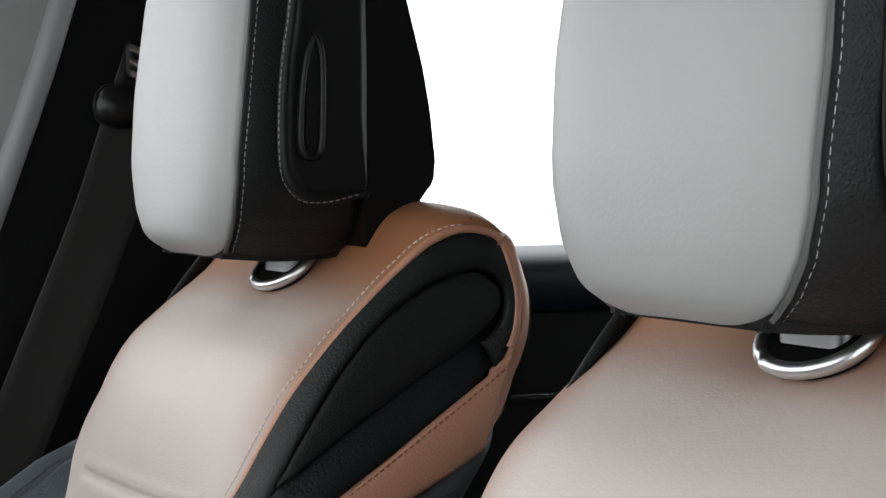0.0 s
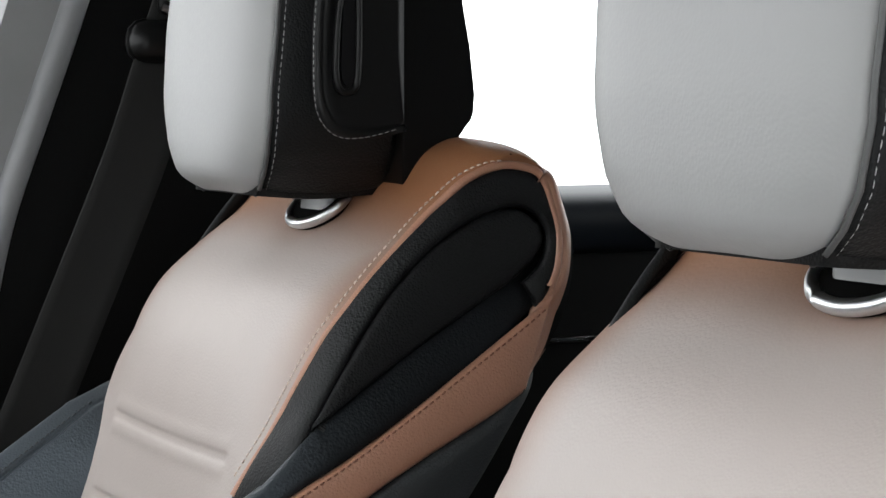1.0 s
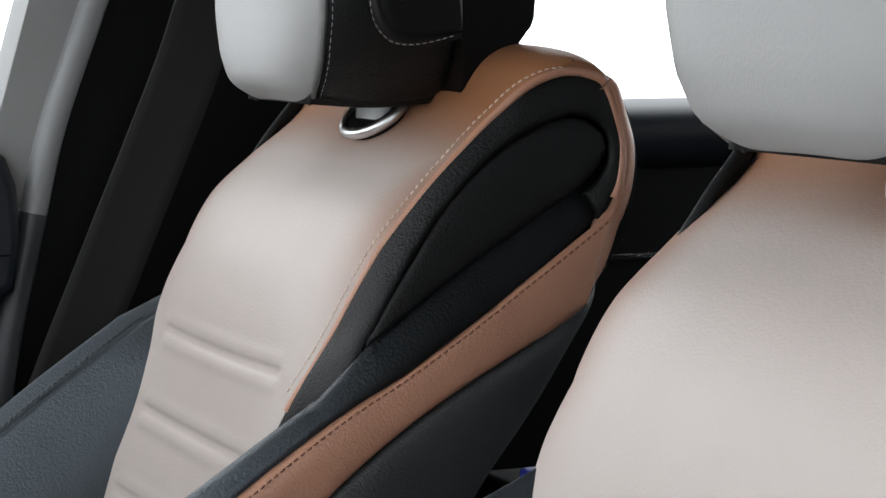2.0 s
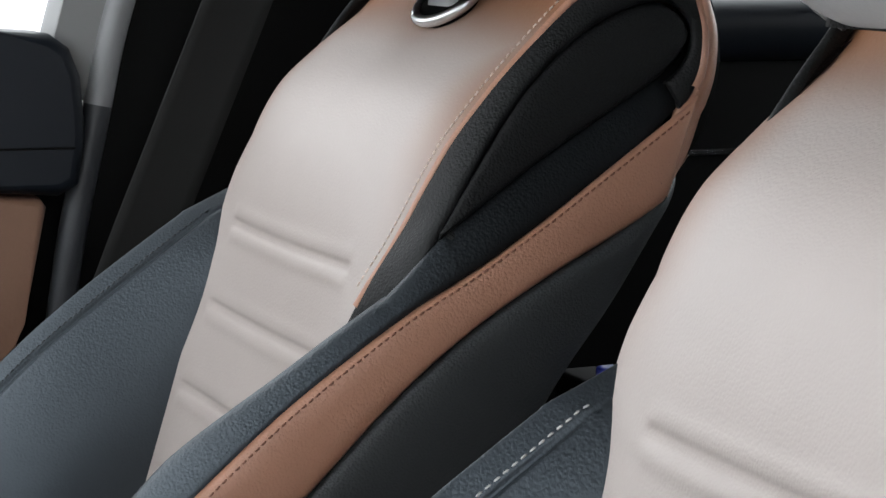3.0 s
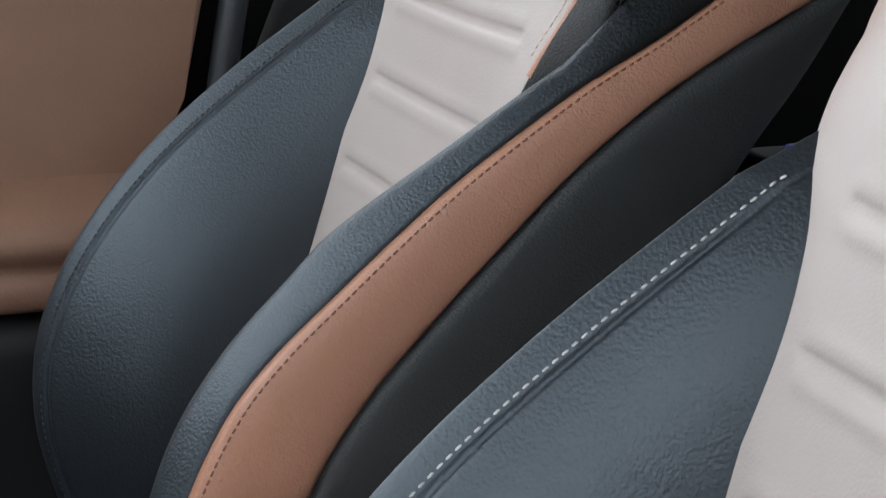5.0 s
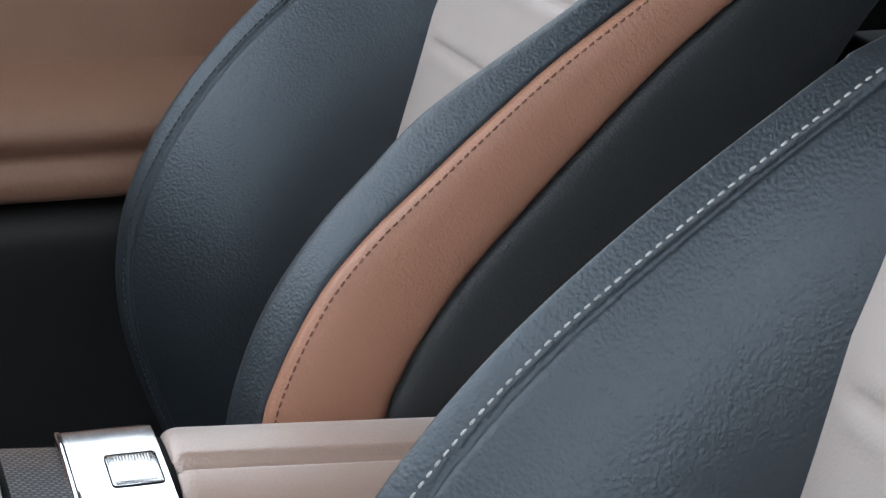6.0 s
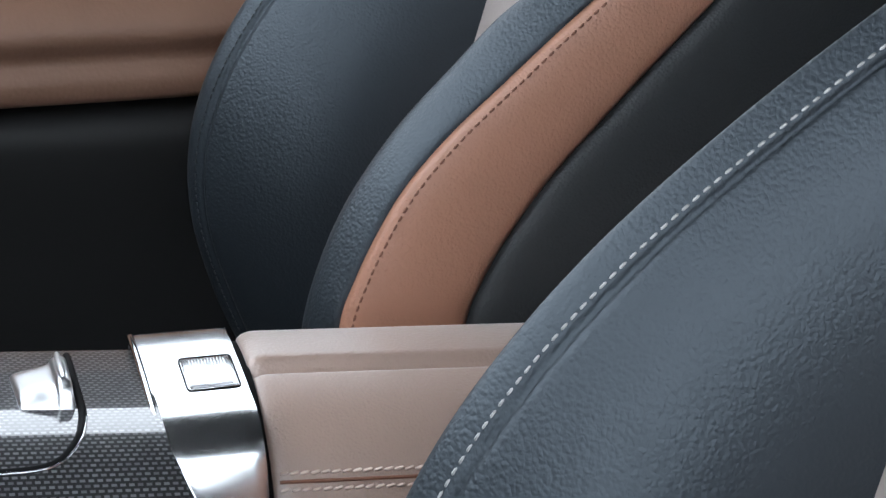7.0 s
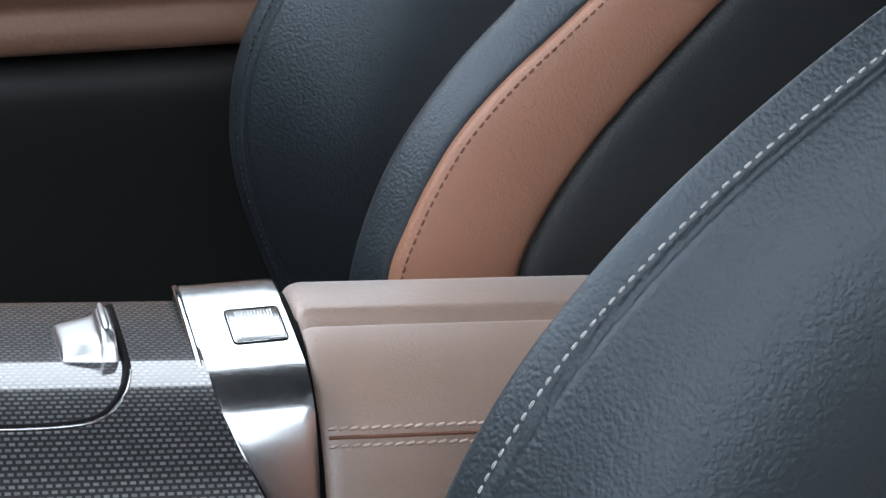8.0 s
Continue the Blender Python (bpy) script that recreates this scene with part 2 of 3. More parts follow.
def stitches(path, pitch, length, radius, lean=0.0, out=None):
    """A row of separate thread stitches along a seam."""
    p = np.array(path, float)
    s = np.concatenate([[0], np.cumsum(np.linalg.norm(np.diff(p, axis=0), axis=1))])
    at = lambda w: np.array([np.interp(w, s, p[:, k]) for k in range(3)])
    bm = bmesh.new()
    w = 0.0
    up = np.array(out if out is not None else (0, -1, 0), float)
    while w + length < s[-1]:
        a, b = at(w), at(w + length)
        d = (b - a) / np.linalg.norm(b - a)
        side = np.cross(d, up)
        side /= np.linalg.norm(side)
        a, b = a + side * lean, b - side * lean
        rings = []
        for f, r in ((0, 0.35), (0.2, 0.95), (0.8, 0.95), (1, 0.35)):
            c = a + (b - a) * f + up * radius * (0.5 if 0 < f < 1 else -0.1)
            rings.append([bm.verts.new(c + radius * r * (math.cos(q) * side + math.sin(q) * up)) for q in (0, 1.57, 3.14, 4.71)])
        for r0, r1 in zip(rings, rings[1:]):
            for k in range(4):
                bm.faces.new((r0[k], r1[k], r1[(k + 1) % 4], r0[(k + 1) % 4])).smooth = True
        bm.faces.new(rings[0]), bm.faces.new(rings[-1])
        w += pitch
    return bm


def box(x0, x1, y0, y1, z0, z1, bevel=0.0, segments=3):
    bm = bmesh.new()
    bmesh.ops.create_cube(bm, size=1)
    for v in bm.verts:
        v.co = Vector(((x0 + x1) / 2 + v.co.x * (x1 - x0), (y0 + y1) / 2 + v.co.y * (y1 - y0), (z0 + z1) / 2 + v.co.z * (z1 - z0)))
    if bevel:
        bmesh.ops.bevel(bm, geom=bm.edges[:], offset=bevel, segments=segments, profile=0.5, affect="EDGES")
        for f in bm.faces:
            f.smooth = True
    return bm


def extrude(outline, y0, y1, bevel=0.0, axis="y"):
    """A slab: an outline (x, z) from y0 to y1, its rims rounded; axis x: an outline (y, z) from x0 to x1."""
    bm = bmesh.new()
    put = (lambda a, b, c: (a, c, b)) if axis == "y" else (lambda a, b, c: (c, a, b))
    lo = [bm.verts.new(put(a, b, y0)) for a, b in outline]
    hi = [bm.verts.new(put(a, b, y1)) for a, b in outline]
    n = len(lo)
    caps = [bm.faces.new(lo), bm.faces.new(hi[::-1])]
    for i in range(n):
        bm.faces.new((lo[i], hi[i], hi[(i + 1) % n], lo[(i + 1) % n])).smooth = True
    if bevel:
        rim = list({e for f in caps for e in f.edges})
        bmesh.ops.bevel(bm, geom=rim, offset=bevel, segments=3, profile=0.5, affect="EDGES")
        for f in bm.faces:
            f.smooth = len(f.verts) == 4
    return bm


# ---------------------------------------------------------------- the seat: side profiles (x to the rear, z up)
CREST = spline([(-.080, .742), (-.122, .717), (-.165, .688), (-.208, .656), (-.275, .608), (-.313, .573), (-.352, .536), (-.385, .493),
                (-.405, .449), (-.415, .405), (-.413, .350), (-.400, .300), (-.375, .235)], 110) + np.array((.004, -.004))
CREST_FAR = spline([(-.092, .750), (-.170, .700), (-.243, .650), (-.305, .600), (-.352, .550), (-.386, .500), (-.408, .450), (-.417, .400),
                    (-.414, .350), (-.400, .300), (-.375, .235)], 110) + np.array((-.002, .003))
SEAM_C = spline([(.117, .845), (.104, .836), (.044, .795), (-.001, .764), (-.055, .730), (-.108, .701), (-.161, .666), (-.200, .637), (-.238, .604),
                 (-.276, .570), (-.311, .540), (-.341, .510), (-.362, .481), (-.379, .450), (-.390, .420), (-.396, .360), (-.388, .290), (-.365, .235)], 150)
SEAM_C[:, 0] += -.008 * np.exp(-((SEAM_C[:, 1] - .57) / .085) ** 2)
SEAM_D = spline([(.090, .772), (.058, .753), (-.006, .720), (-.065, .685), (-.121, .642), (-.180, .586), (-.218, .548), (-.256, .508),
                 (-.284, .471), (-.300, .443), (-.310, .418), (-.318, .360), (-.312, .290), (-.295, .235)], 150)
SEAM_A = [(-.134, .672), (-.116, .709), (-.100, .738), (-.082, .776), (-.064, .810), (-.044, .837), (-.022, .864), (.006, .895), (.028, .917), (.049, .935),
          (.076, .945), (.100, .943), (.112, .935), (.120, .912), (.125, .888), (.122, .862), (.112, .843), (.104, .836)]
FRONT = spline([(.140, .915), (.122, .948), (.095, .961), (.066, .950), (.042, .918), (.022, .896), (-.020, .868), (-.058, .838), (-.084, .800),
                (-.100, .760), (-.110, .725), (-.118, .690), (-.132, .640), (-.152, .580), (-.175, .510), (-.200, .430), (-.220, .350), (-.238, .260)], 640)
REAR = spline([(.108, .790), (.080, .735), (.052, .690), (.022, .650), (-.012, .600), (-.050, .540), (-.088, .470), (-.122, .380), (-.150, .250)], 150)


def half_width(z):
    """Half the width of the pale front panel at the height z."""
    return np.interp(z, [.25, .50, .60, .68, .72, .76, .80, .86, .91, .945, .965], [.146, .149, .154, .165, .178, .190, .198, .207, .216, .226, .224])


def front_panel():
    """Pale front of the backrest, with cross flutes and a hollow round the headrest socket."""
    nv = 121
    w = half_width(FRONT[:, 1])
    v = np.linspace(-1, 1, nv)
    g = np.zeros((len(FRONT), nv, 3))
    g[:, :, 0] = FRONT[:, 0][:, None]
    wide = np.interp(FRONT[:, 1], [.25, .50, .60, .68, .72, .76, .80, .86, .91, .945, .965], [.160, .165, .173, .190, .203, .213, .216, .214, .217, .226, .224])
    g[:, :, 1] = np.where(v[None] > 0, wide[:, None], w[:, None]) * v[None]
    g[:, :, 2] = FRONT[:, 1][:, None]
    n = normals(g)
    n *= np.sign(-n[320, 60, 0])
    z, y = g[:, :, 2], g[:, :, 1]
    edge = np.interp(FRONT[:, 1], [.60, .68, .74, .79, .85, .90], [.016, .006, -.008, -.018, -.014, -.008])[:, None]
    d = 0.006 + edge * np.where((v > 0)[None], np.interp(FRONT[:, 1], [.75, .80], [1.0, 1.1])[:, None], 1.0) * np.abs(v)[None] ** 3.4 - 0.006 * np.abs(v)[None] ** 16
    for z0 in (.715, .645, .575, .505, .435):
        zz = z - z0 - 0.10 * (y ** 2)
        fade = 1 / (1 + np.exp((np.abs(y) - 0.139) / 0.0018))
        band = 1 / (1 + np.exp((np.abs(zz) - .0042) / .0007))
        d = d + fade * (-0.0019 * band + 0.0012 * np.exp(-((zz + .011) / .0055) ** 2) + 0.0009 * np.exp(-((zz - .011) / .0055) ** 2))
    r = np.sqrt(((g[:, :, 0] - .024) / 0.045) ** 2 + (y / .055) ** 2)
    d = d - 0.007 * np.exp(-r ** 2) * (FRONT[:, 0][:, None] < .075)
    return skirt(g + n * d[:, :, None], 0.02, float(np.sign(-normals(g)[320, 60, 0])))


def mirror(g, s):
    g = g.copy()
    g[..., 1] *= -s
    return g


def outward(g, s):
    """+1 if the grid's normals point away from the seat's middle on that side."""
    return 1.0 if normals(g)[..., 1].mean() * s > 0 else -1.0


def side_set(seat, s):
    """Everything that is sewn on one flank; s is -1 or +1, the side of y."""
    # seam between the pale front and the flank
    a = spline(SEAM_A, 160)
    ya = s * np.minimum(half_width(a[:, 1]) + .004, .232)
    ya[102:] = s * np.linspace(abs(ya[102]), .238, len(ya) - 102)
    slim = 1.0 if s < 0 else .86
    outer = flat(a, ya * (1.0 if s < 0 else .89))
    if s > 0:
        outer[:, 0] += np.interp(outer[:, 2], [.72, .78, .86, .92], [.0, .016, .012, .0])
    inner = spline([(-.100, .712), (-.084, .750), (-.070, .772), (-.055, .797), (-.036, .826), (-.015, .853), (.008, .876), (.031, .893), (.056, .906), (.082, .913),
                    (.099, .911), (.111, .900), (.114, .884), (.108, .868), (.094, .855)], 160)
    ring = flat(inner, s * .232 * slim)
    g = ruled(outer, ring, 16)[(0 if s < 0 else 26):]
    part("flank_band", grid(skirt(puff(g, .007, outward(g, s), 3), .01, outward(g, s))), BLACKL, seat, "black leather band round the shoulder panel")
    # lens-shaped panel
    up = flat(spline([(-.083, .7505), (-.055, .797), (-.015, .853), (.031, .893), (.082, .913), (.111, .900)], 90), s * .231 * slim)
    lo = flat(spline([(-.083, .7495), (-.015, .796), (.049, .835), (.086, .857), (.106, .876), (.113, .890)], 90), s * .233 * slim)
    g = ruled(up, lo, 24)
    part("shoulder_panel", grid(skirt(puff(g, .005, outward(g, s), 4), .01, outward(g, s))), INSET, seat, "charcoal grained leather shoulder panel")
    # bolster: from the strip's seam over a rounded crest to the hollow face towards the sitter
    n = 220
    crease = flat(spline([(.120, .876), (.108, .868), (.086, .857), (.049, .835), (-.015, .796), (-.083, .749)], 60), s * .233 * slim)
    crest = flat(CREST, s * np.interp(np.arange(len(CREST)), [8, 40], [.232, .212])) if s < 0 else flat(CREST_FAR, .205)
    if s < 0:
        crest += (.0075 * np.exp(-((crest[:, 2] - .60) / .085) ** 2))[:, None] * np.array((-.55, 0, .83))
    top = spline(np.vstack([crease, crest[9:]]), n)
    i0 = int(np.argmin(np.abs(top[:, 0] + .083) + np.abs(top[:, 2] - .749)))
    seam = spline(flat(SEAM_C, s * .243 * slim), n)
    edge = spline([(-.066, .742), (-.090, .728), (-.120, .698), (-.145, .650), (-.166, .580), (-.187, .515), (-.210, .440), (-.230, .350), (-.247, .250)], n - i0)
    foot = top + np.array((0, -s * .02, 0))
    deep = flat(edge, s * (np.interp(edge[:, 1], [.25, .55, .68, .742], [.130, .134, .140, .150]) + (.014 if s > 0 else 0)))
    if s > 0:
        deep[:, 0] += .012
    else:
        deep[:, 0] += np.interp(deep[:, 2], [.50, .64, .742], [.0, .030, .045])
    w = np.clip(np.arange(n - i0) / (12 if s > 0 else 9), 0, 1)[:, None]
    w = w * w * (3 - 2 * w)
    foot[i0:] = foot[i0:] * (1 - w) + deep * w
    g = ruled(seam, top, 30)
    v = np.linspace(0, 1, 30)
    swell = np.where(v > .5, 1 - (2 * v - 1) ** 2, np.sqrt(np.clip(1 - (1 - 2 * v) ** 3, 0, 1)))
    side = g + outward(g, s) * normals(g) * (np.clip(np.arange(n) / 45, 0, 1)[:, None] * .0045 * swell[None])[:, :, None]
    v = np.linspace(0, 1, 90) ** 1.2
    face = top[:, None] * (1 - v)[None, :, None] + foot[:, None] * v[None, :, None]
    fn = normals(face)
    fn *= np.sign(-fn[150, 45, 0])
    wide = np.linalg.norm(top - foot, axis=1)
    grow = np.clip((np.arange(n) - i0 - (5 if s > 0 else 45)) / 120, 0, 1)[:, None]
    grow = grow * grow * (3 - 2 * grow)
    face = face + fn * (np.sin(np.pi * v ** 0.85)[None] * (0.17 * wide)[:, None] * grow)[:, :, None]
    g = np.concatenate([side[:, :-1], face], 1)
    run = np.linalg.norm(g - top[:, None], axis=2)[:, :, None]
    near_crest = np.exp(-(run / .014) ** 2)
    for _ in range(30):
        mean = g.copy()
        mean[:, 1:-1] = (g[:, :-2] + g[:, 2:]) / 2
        g = g + (mean - g) * near_crest * .9
    nn = normals(g)
    nn *= np.sign(-nn[150, 70, 0])
    run = np.concatenate([np.full((n, 30), -1.0), np.cumsum(np.linalg.norm(np.diff(g[:, 29:], axis=1), axis=2), 1)], 1)
    inset = np.interp(top[:, 2], [.40, .50, .65], [.011, .016, .021])
    g = g - nn * (.0034 * np.exp(-((run - inset[:, None] - .0052) / .0024) ** 2) * np.clip((np.arange(n) - i0 - 10) / 15, 0, 1)[:, None])[:, :, None]
    g[:, :, 1] -= s * .016 * (np.clip(1 - np.arange(n) / 16, 0, 1) ** 1.5)[:, None]
    part("bolster", grid(g), DARK, seat, "slate blue leather bolster with a sewn edge, shade painted at its top")
    if s > 0:
        row = np.array([[np.interp(inset[i], run[i, 30:], g[i, 30:, q]) for q in range(3)] for i in range(i0 + 14, n)])
        part("stitching", stitches(row + nn[150, 45] * .0005, .0060, .0040, .0007, 0.0, tuple(nn[150, 45])), THREADG, seat, "row of pale grey thread stitches")
    # tan strip
    low = spline(flat(SEAM_D, s * .247 * slim), 220)
    g = ruled(seam, low, 18)
    sg = outward(g, s)
    strip = puff(g, .007, sg, 3.2)
    part("side_strip", grid(skirt(strip, .012, sg)), TAN, seat, "tan grained leather strip with brown stitching")
    part("stitching", stitches(strip[2:, 1] * .5 + strip[2:, 2] * .5 + np.array((0, s * .0006, 0)), .0062, .0043, .00085, 0, (0, s, 0)), THREADB, seat, "row of brown thread stitches")
    # tan wrap behind the flank, with its short closing seam
    b = spline([(.110, .9400), (.116, .934), (.122, .912), (.127, .888), (.124, .862), (.113, .843), (.105, .834), (.098, .800), (.090, .770)], 90)
    c = spline([(.120, .946), (.130, .932), (.140, .912), (.148, .888), (.147, .854), (.138, .822), (.128, .800), (.115, .785), (.095, .764)], 90)
    g = ruled(flat(b, s * .2405 * slim), flat(c, s * .205 * slim), 10)
    sg = outward(g, s)
    part("rear_wrap", grid(skirt(puff(g, .005, sg, 3), .01, sg)), TAN, seat, "tan leather wrap round the backrest's rear edge")
    # piping on the front seam
    if s < 0:
        part("piping", tube(outer[8:154] + np.array((-.0015, s * .0040, .0010)), .0034, 8), TAN, seat, "tan leather piping")
    off = outer[12:118].copy()
    off[:, 0] -= .0062
    off[:, 2] += .0040
    off[:, 1] -= s * .0010
    if s < 0:
        part("stitching", stitches(off, .0058, .0042, .0009, 0.0, (-.6, s * .5, .6)), THREAD, seat, "row of pale thread stitches")
    # lower flank and its rounded run to the back
    back = spline(flat(REAR, s * .225 * slim), 220)
    g = ruled(low, back, 24)
    sg = outward(g, s)
    part("lower_flank", grid(skirt(puff(g, .012, sg, 2.5), .015, sg)), FLANK, seat, "charcoal leather lower flank")


def back_shell():
    c = spline([(.090, .955), (.125, .935), (.141, .905), (.146, .870), (.136, .825), (.110, .785), (.080, .735), (.034, .690), (.002, .650), (-.030, .600),
                (-.062, .540), (-.092, .470), (-.122, .380), (-.150, .250)], 60)
    g = np.zeros((60, 21, 3))
    v = np.linspace(-1, 1, 21)
    g[:, :, 0] = c[:, 0][:, None] + .012 * (1 - np.abs(v) ** 3)[None]
    g[:, :, 1] = np.where(v > 0, .188, .222)[None] * v[None]
    g[:, :, 2] = c[:, 1][:, None]
    return skirt(g, .03, 1.0 if normals(g)[30, 10, 0] > 0 else -1.0)


def cushion():
    n = 40
    prof = spline([(-.02, .20), (-.05, .30), (-.15, .315), (-.35, .325), (-.52, .345), (-.60, .33), (-.615, .28), (-.58, .22), (-.30, .18), (-.02, .20)], n)
    ys = np.linspace(-.25, .25, 25)
    g = np.zeros((n, 25, 3))
    b = np.clip((np.abs(ys) - .14) / .06, 0, 1)
    for j, y in enumerate(ys):
        g[:, j, 0] = prof[:, 0]
        g[:, j, 1] = y
        g[:, j, 2] = prof[:, 1] - .15 + .03 * b[j] * (prof[:, 1] > .27)
    bm = grid(g)
    for j in (0, 24):
        bm.faces.new([v for v in bm.verts if abs(v.co.y - ys[j]) < 1e-6][:n - 1])
    return bm


def rounded(hx0, hx1, hy, r, n=10, flatness=1.0):
    """A closed plan (x, y) of a box with round corners."""
    out = []
    for cx, cy, a0 in ((hx1 - r, hy - r, 0), (hx0 + r, hy - r, 90), (hx0 + r, -hy + r, 180), (hx1 - r, -hy + r, 270)):
        for k in range(n):
            a = radians(a0 + 90 * k / (n - 1))
            out.append((cx + r * math.cos(a), cy + r * math.sin(a)))
    return out


def headrest(seat):
    """Pad in front, flanks with a recessed slotted panel, and a hard shell behind."""
    # outline of the flank, seen from the side
    zs = np.linspace(0, 1, 46)
    front_x = lambda z: np.interp(z, [.919, .93, .96, 1.00, 1.06, 1.136, 1.19, 1.215], [-.071, -.076, -.0795, -.0805, -.076, -.067, -.055, -.035])
    half = lambda z: np.interp(z, [.919, .925, .935, .955, .985, 1.05, 1.15, 1.20, 1.215], [.062, .078, .093, .109, .1190, .124, .118, .105, .085])
    z = .919 + (1.215 - .919) * (0.5 - 0.5 * np.cos(np.pi * zs)) ** 0.9
    v = np.linspace(-1, 1, 49)
    # pale pad
    g = np.zeros((len(z), 49, 3))
    for i, q in enumerate(z):
        h, fx = half(q), front_x(q)
        g[i, :, 1] = h * np.sign(v) * np.abs(v) ** 0.92 * np.where(v > 0, .975, 1.0)
        g[i, :, 0] = fx - .012 * (1 - np.abs(v) ** 2.6) + .011 * np.abs(v) ** 9
        g[i, :, 2] = q
    g[:, :, 0] += (.020 * np.clip(1 - (g[:, :, 2] - .919) / .022, 0, 1) ** 2) * (1 - 0.6 * np.abs(v)[None] ** 2)
    pad = part("headrest", grid(skirt(g, .03, 1.0 if normals(g)[20, 24, 0] < 0 else -1.0)), GREYL, seat, "pale grey leather headrest with black sides")
    rear_x = lambda q: np.interp(q, [.919, 1.0, 1.13, 1.19, 1.215], [.046, .043, .037, .030, .020])
    for s in (-1, 1):
        k = 1.0 if s < 0 else .955
        # leather flank from the pad's seam to the shell
        m = 14
        f = np.zeros((len(z), m, 3))
        w = np.linspace(0, 1, m)
        for i, q in enumerate(z):
            f[i, :, 0] = front_x(q) + .011 + (rear_x(q) - front_x(q) - .011) * w
            f[i, :, 1] = s * (k * half(q) + .0005 + (.0045 if s < 0 else .001) * np.sqrt(np.clip(1 - (2 * w - 1) ** 4, 0, 1)))
            f[i, :, 2] = q + .004 * np.sin(np.pi * w) * (q < .93) * -1
        sg = outward(f, s)
        part("headrest_side", grid(skirt(f, .01, sg)), BLACKL, pad, "black grained leather headrest side")
        # welt and stitches on the front seam
        seam = np.array([(front_x(q) + .0095, s * (k * half(q) + (.003 if s < 0 else -.002)), q) for q in z])
        part("welt", tube(seam, .0018, 6), WELT, pad, "dark grey leather welt")
        path = seam + np.array((.0055, s * .0016, 0))
        part("stitching", stitches(spline(path, 120), .0062, .0043, .00040, 0, (0, s, 0)), THREADH, pad, "pale thread stitches")
        # smooth recessed panel with its curved corner and stitches
        out = spline([(-.026, 1.19), (-.026, 1.131), (-.033, 1.080), (-.036, 1.039), (-.035, .998), (-.028, .980), (-.014, .970), (.010, .970), (.040, .977)], 80)
        inn = spline([(.040, 1.19), (.040, 1.131), (.041, 1.08), (.041, 1.04), (.041, 1.01), (.041, 1.0), (.041, .99), (.041, .985), (.041, .979)], 80)
        p = ruled(flat(out, s * k * .1345), flat(inn, s * k * .1345), 12)
        sg = outward(p, s)
        v2 = np.linspace(0, 1, 12)
        p = p - sg * normals(p) * (.004 * np.clip(v2 / .12, 0, 1))[None, :, None]
        part("side_recess", grid(skirt(p, .006, sg)), SATIN, pad, "smooth black recessed panel")
        line = flat(out, s * k * .1352) + np.array((-.0035, 0, 0))
        line[50:, 2] -= .003
        part("stitching", stitches(line, .0058, .0042, .00038, 0, (0, s, 0)), THREADH, pad, "pale thread stitches")
        # long slot with a raised lip
        ring = [(-.006, 1.104), (.000, 1.088), (.001, 1.05), (-.001, 1.010), (-.008, 1.003), (-.016, 1.005), (-.019, 1.02), (-.017, 1.058), (-.012, 1.09)]
        loop = spline(ring + ring[:1], 60)[:-1]
        part("slot_lip", tube(flat(loop, s * k * .1315), .0028, 8, True), SATIN, pad, "glossy black slot lip")
        part("slot", extrude([tuple(q) for q in (loop - loop.mean(0)) * (0.62, 0.9) + loop.mean(0)], s * k * .1288, s * k * .1328, .0008), GAP, pad)
    # underside
    und = np.zeros((12, 25, 3))
    for i, a in enumerate(np.linspace(0, 1, 12)):
        und[i, :, 0] = -.066 + .11 * a
        und[i, :, 1] = np.linspace(-.080, .066, 25)
        und[i, :, 2] = .919 - .003 * math.sin(math.pi * a)
    part("underside", grid(skirt(und, -.01)), BLACKL, pad, "black leather underside")
    # hard shell
    shell = [(.0435, .905), (.060, .912), (.086, .940), (.0885, .962), (.092, .969), (.1045, .979), (.1075, .986), (.1075, 1.000), (.103, 1.04), (.096, 1.078), (.081, 1.134), (.066, 1.18), (.045, 1.222), (.0385, 1.222), (.0405, 1.13)]
    part("rear_shell", extrude(shell, -.1245, .108, .0025), SHELL, pad, "black plastic headrest shell")
    # the post and its oval collar
    tilt = Matrix.Rotation(radians(-40), 4, "Y")
    oval = [Vector((.027 * math.cos(a), .043 * math.sin(a), 0)) for a in np.linspace(0, 2 * np.pi, 48, endpoint=False)]
    base = Matrix.Translation((.022, 0, .9085)) @ tilt
    part("collar", tube([tuple(base @ p) for p in oval], .0048, 10, True), SATINM, seat, "satin metal headrest collar")
    disc = bmesh.new()
    disc.faces.new([disc.verts.new(base @ (p * .95 + Vector((0, 0, .0015)))) for p in oval])
    r = bmesh.ops.extrude_face_region(disc, geom=disc.faces[:])
    for q in r["geom"]:
        if isinstance(q, bmesh.types.BMVert):
            q.co += base.to_3x3() @ Vector((0, 0, -.01))
    part("collar_plate", disc, SHELL, seat, "black collar plate")
    post = bmesh.new()
    plan = rounded(.012, .042, .030, .010, 6)
    lo = [post.verts.new((x + .0, y, .885)) for x, y in plan]
    hi = [post.verts.new((x + .004, y, .935)) for x, y in plan]
    for i in range(len(plan)):
        k = (i + 1) % len(plan)
        post.faces.new((lo[i], lo[k], hi[k], hi[i])).smooth = True
    part("headrest_post", post, STEEL, seat, "flat metal headrest post")


